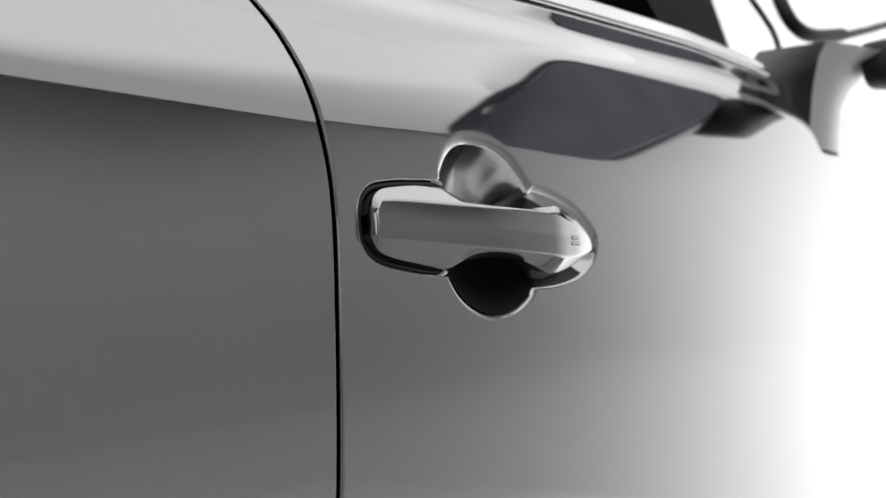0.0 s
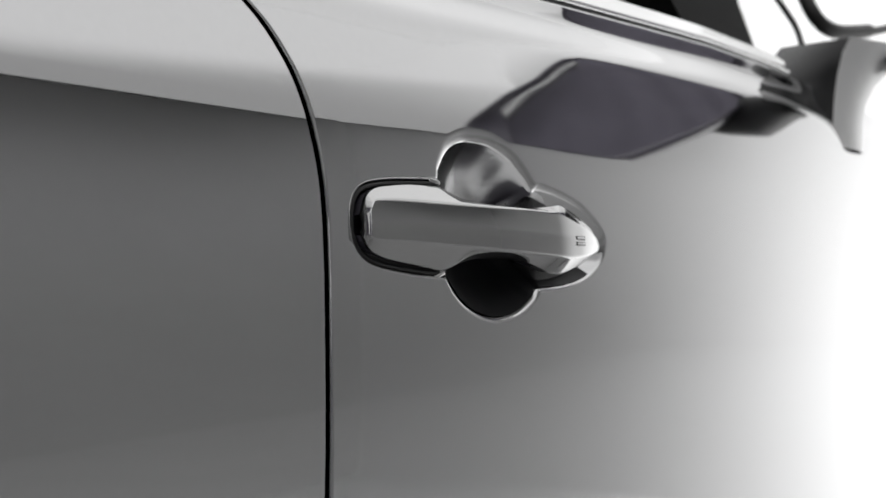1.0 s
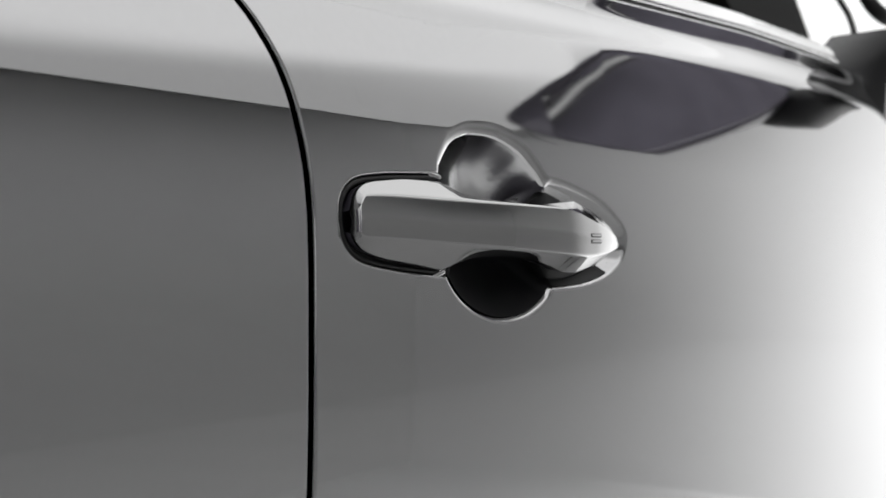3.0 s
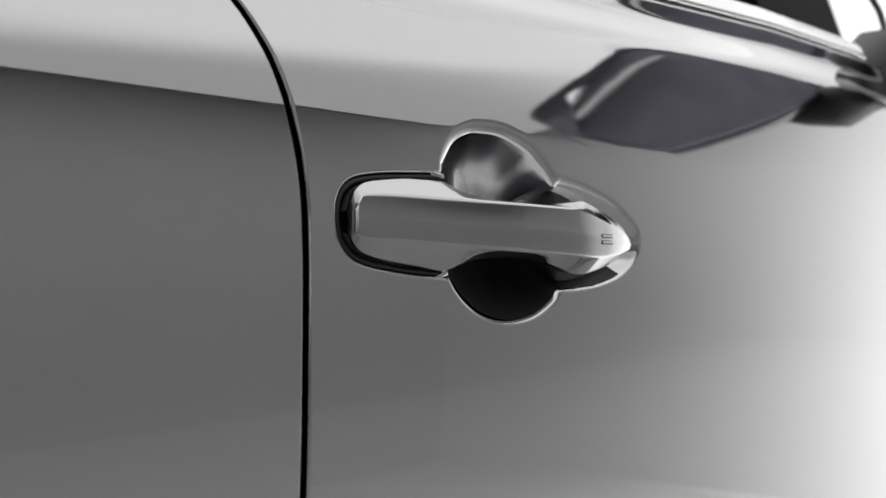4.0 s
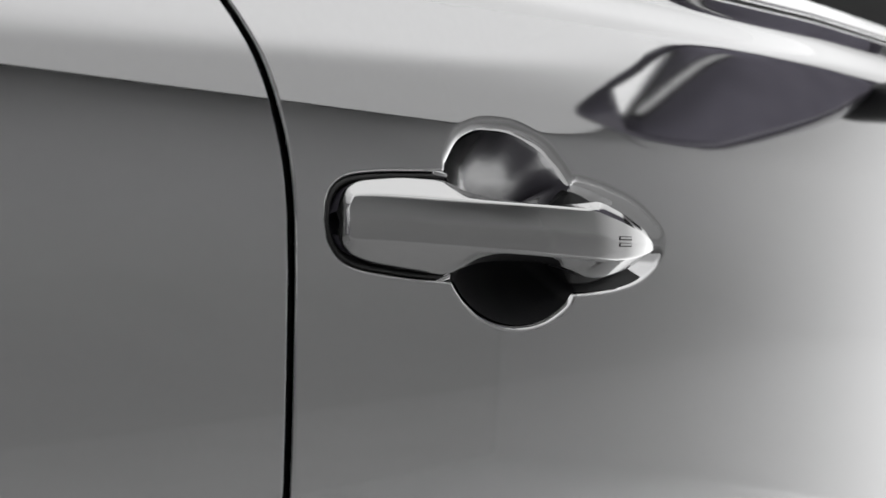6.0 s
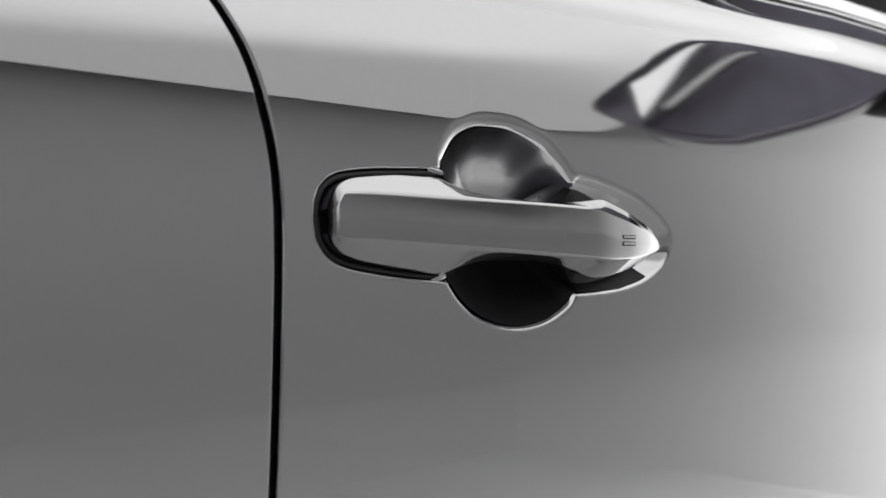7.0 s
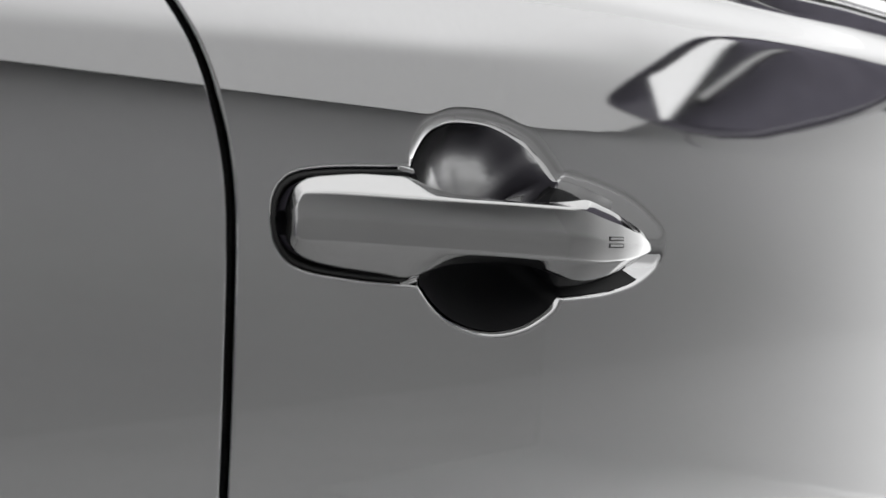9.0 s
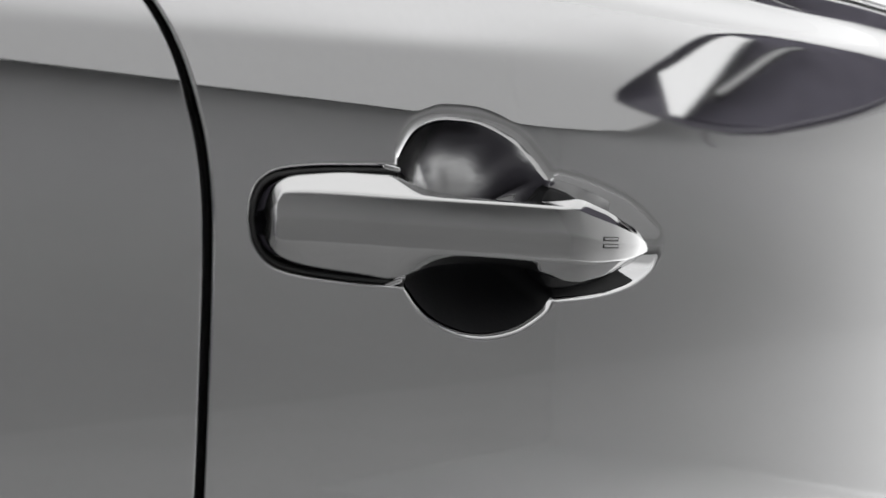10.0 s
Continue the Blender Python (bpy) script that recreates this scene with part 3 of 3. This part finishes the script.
def loft(sections, mat, name, parent, label="", cap=True):
    n = len(sections[0])
    verts = [p for s in sections for p in s]
    fcs = grid_faces(len(sections), n, True)
    if cap:
        fcs += [tuple(range(n))[::-1], tuple((len(sections) - 1) * n + j for j in range(n))]
    return raw(name, verts, fcs, mat, parent, label)


def oval(cx, cy, cz, rx_, rz_, n=36, power=0.75, shear=0.0):
    out = []
    for i in range(n):
        a = 2 * math.pi * i / n
        c, s = math.cos(a), math.sin(a)
        px = math.copysign(abs(c) ** power, c) * rx_
        pz = math.copysign(abs(s) ** power, s) * rz_
        out.append((cx + px + shear * pz, cy, cz + pz))
    return out


M_TOP = [(0.0, 1.077), (0.03, 1.084), (0.2, 1.108), (0.38, 1.138), (0.52, 1.152), (0.60, 1.149), (0.80, 1.096), (0.93, 1.054), (1.0, 1.034)]
M_LOW = [(0.0, 1.070), (0.03, 1.060), (0.12, 1.034), (0.31, 0.989), (0.45, 0.975), (0.6, 0.977), (0.75, 0.988), (0.88, 1.002), (1.0, 1.016)]


def mirror_section(f, x, grow, n=36):
    """A rounded section across the housing at the share f of its width from the outer tip."""
    top, low = smooth_curve(M_TOP, f), smooth_curve(M_LOW, f)
    mid, h = (top + low) / 2, (top - low) / 2
    return Vector((x, -0.396 + 0.321 * f, mid)), h * grow


def housing():
    fs = [0.0, 0.01, 0.03, 0.07, 0.12, 0.2, 0.3, 0.4, 0.5, 0.6, 0.7, 0.8, 0.88, 0.94, 0.98, 1.0]
    rows = [(0.8045, 0.0), (0.8045, 0.86), (0.800, 0.90), (0.796, 0.94), (0.797, 0.985), (0.803, 1.0), (0.825, 0.99), (0.850, 0.93), (0.872, 0.80), (0.888, 0.60), (0.897, 0.35), (0.900, 0.0)]
    verts, faces, n = [], [], 0
    for x, grow in rows:
        ring = []
        for up in (1, -1):
            seq = fs if up == 1 else fs[::-1]
            for f in seq:
                g = 0.5 + (f - 0.5) * (0.75 + 0.25 * grow)
                c, h = mirror_section(g, x, grow)
                ring.append((c.x + 0.10 * g, c.y, c.z + up * h))
        n = len(ring)
        verts += ring
    faces = grid_faces(len(rows), n, True)
    return raw("housing", verts, faces, GLOSS, wing, "gloss charcoal housing")


housing()
fs = [0.14, 0.16, 0.19, 0.25, 0.33, 0.42, 0.5, 0.6, 0.7, 0.8, 0.88, 0.93, 0.96]
gv = []
for f in fs:
    c, h = mirror_section(f, 0.803, 0.74 + 0.18 * min(1.0, max(0.0, (f - 0.2) / 0.3)))
    for k in (1.0, 0.0, -1.0):
        gv.append((c.x + 0.10 * f, c.y, c.z + k * h))
raw("mirror_glass", gv, grid_faces(len(fs), 3), MIRROR, wing, "silvered mirror glass")
# the foot on the door: a black rear face, a silver outer shell and a short arm to the housing
FOOT = [  # height; then rear contact, rear outer corner, front outer corner, front contact in plan
    (0.902, (0.690, 0.036), (0.733, 0.022), (0.845, 0.020), (0.870, 0.060)),
    (0.915, (0.662, 0.038), (0.732, 0.021), (0.842, 0.019), (0.872, 0.060)),
    (0.930, (0.640, 0.041), (0.730, 0.019), (0.838, 0.017), (0.880, 0.060)),
    (0.948, (0.630, 0.046), (0.726, 0.016), (0.834, 0.013), (0.890, 0.060)),
    (0.965, (0.650, 0.052), (0.722, 0.012), (0.832, 0.004), (0.900, 0.060)),
    (0.985, (0.695, 0.060), (0.720, 0.006), (0.840, -0.014), (0.910, 0.060)),
    (0.998, (0.735, 0.066), (0.725, 0.000), (0.855, -0.040), (0.915, 0.060)),
]


def foot_part(name, i, j, mat, label, steps=8, bulge=0.0):
    verts = []
    for row in FOOT:
        a, b = Vector(row[i]), Vector(row[j])
        for k in range(steps + 1):
            t = k / steps
            p = a.lerp(b, t)
            verts.append((p.x, p.y - bulge * 4 * t * (1 - t), row[0]))
    return raw(name, verts, grid_faces(len(FOOT), steps + 1), mat, wing, label)


foot_part("foot_rear", 1, 2, PLASTIC, "black rear face of the foot", 8, -0.002)
foot_part("foot_shell", 2, 3, SHELL, "silver painted shell of the foot", 10, 0.006)
foot_part("foot_front", 3, 4, SHELL, "silver painted shell of the foot", 4)
top, low = FOOT[-1], FOOT[0]
raw("foot_top", [(*p, top[0]) for p in top[1:]], [(0, 1, 2, 3)], PLASTIC, wing)
raw("foot_underside", [(*p, low[0]) for p in low[1:]], [(0, 1, 2, 3)], PLASTIC, wing, "black underside")
loft([oval(0.845, -0.015, 0.988, 0.045, 0.022), oval(0.875, -0.050, 0.993, 0.048, 0.027), oval(0.935, -0.09, 1.0, 0.042, 0.030), oval(0.945, -0.14, 1.02, 0.036, 0.034), oval(0.940, -0.18, 1.04, 0.030, 0.036)], PLASTIC, "arm", wing, "black arm")


# ---------------------------------------------------------------- window corner and cabin
WINDOW_SEAL = [(1.030, 0.130, 1.168), (0.971, 0.110, 1.108), (0.957, 0.095, 1.071), (0.979, 0.085, 1.055), (1.042, 0.080, 1.059), (1.162, 0.080, 1.080)]
WINDOW_SASH = [(0.798, 0.110, 1.099), (0.803, 0.090, 1.063), (0.810, 0.080, 1.045), (0.812, 0.070, 1.026), (0.792, 0.062, 1.009)]
COWL = [(1.189, 0.100, 1.082), (1.412, 0.110, 1.124), (1.674, 0.120, 1.178), (2.213, 0.140, 1.290)]
CABIN_SLAB = [(0.775, 1.097), (0.873, 1.035), (1.104, 1.052), (0.994, 1.139)]
def tube(name, points, radius, mat, parent, label=""):
    cu = bpy.data.curves.new(name, "CURVE")
    cu.dimensions, cu.bevel_depth, cu.bevel_resolution = "3D", radius, 3
    sp = cu.splines.new("NURBS")
    sp.points.add(len(points) - 1)
    for p, q in zip(sp.points, points):
        p.co = (*q, 1)
    sp.use_endpoint_u, sp.order_u = True, 3
    ob = new(name + "_line", cu)
    me = bpy.data.meshes.new_from_object(ob.evaluated_get(bpy.context.evaluated_depsgraph_get()))
    bpy.data.objects.remove(ob)
    for p in me.polygons:
        p.use_smooth = True
    me.materials.append(mat)
    out = new(name, me)
    out.parent = parent
    if label:
        tagged(out, label)
    return out


tube("window_corner_seal", WINDOW_SEAL, 0.0085, RUBBER, car, "black rubber seal round the window's front corner")
tube("window_sash", WINDOW_SASH, 0.0030, RUBBER, car, "thin black sash line")
tube("cowl_seam", COWL, 0.006, RUBBER, car, "black seam along the bonnet's edge")
# black slab standing in for the dark cabin behind the window
sv = []
for y in (0.20, 0.30):
    sv += [(x, y, z) for x, z in CABIN_SLAB]
raw("cabin_slab", sv, [(0, 1, 2, 3), (7, 6, 5, 4), (0, 4, 5, 1), (1, 5, 6, 2), (2, 6, 7, 3), (3, 7, 4, 0)], DARK, car, "black slab standing in for the dark cabin", smooth=False)
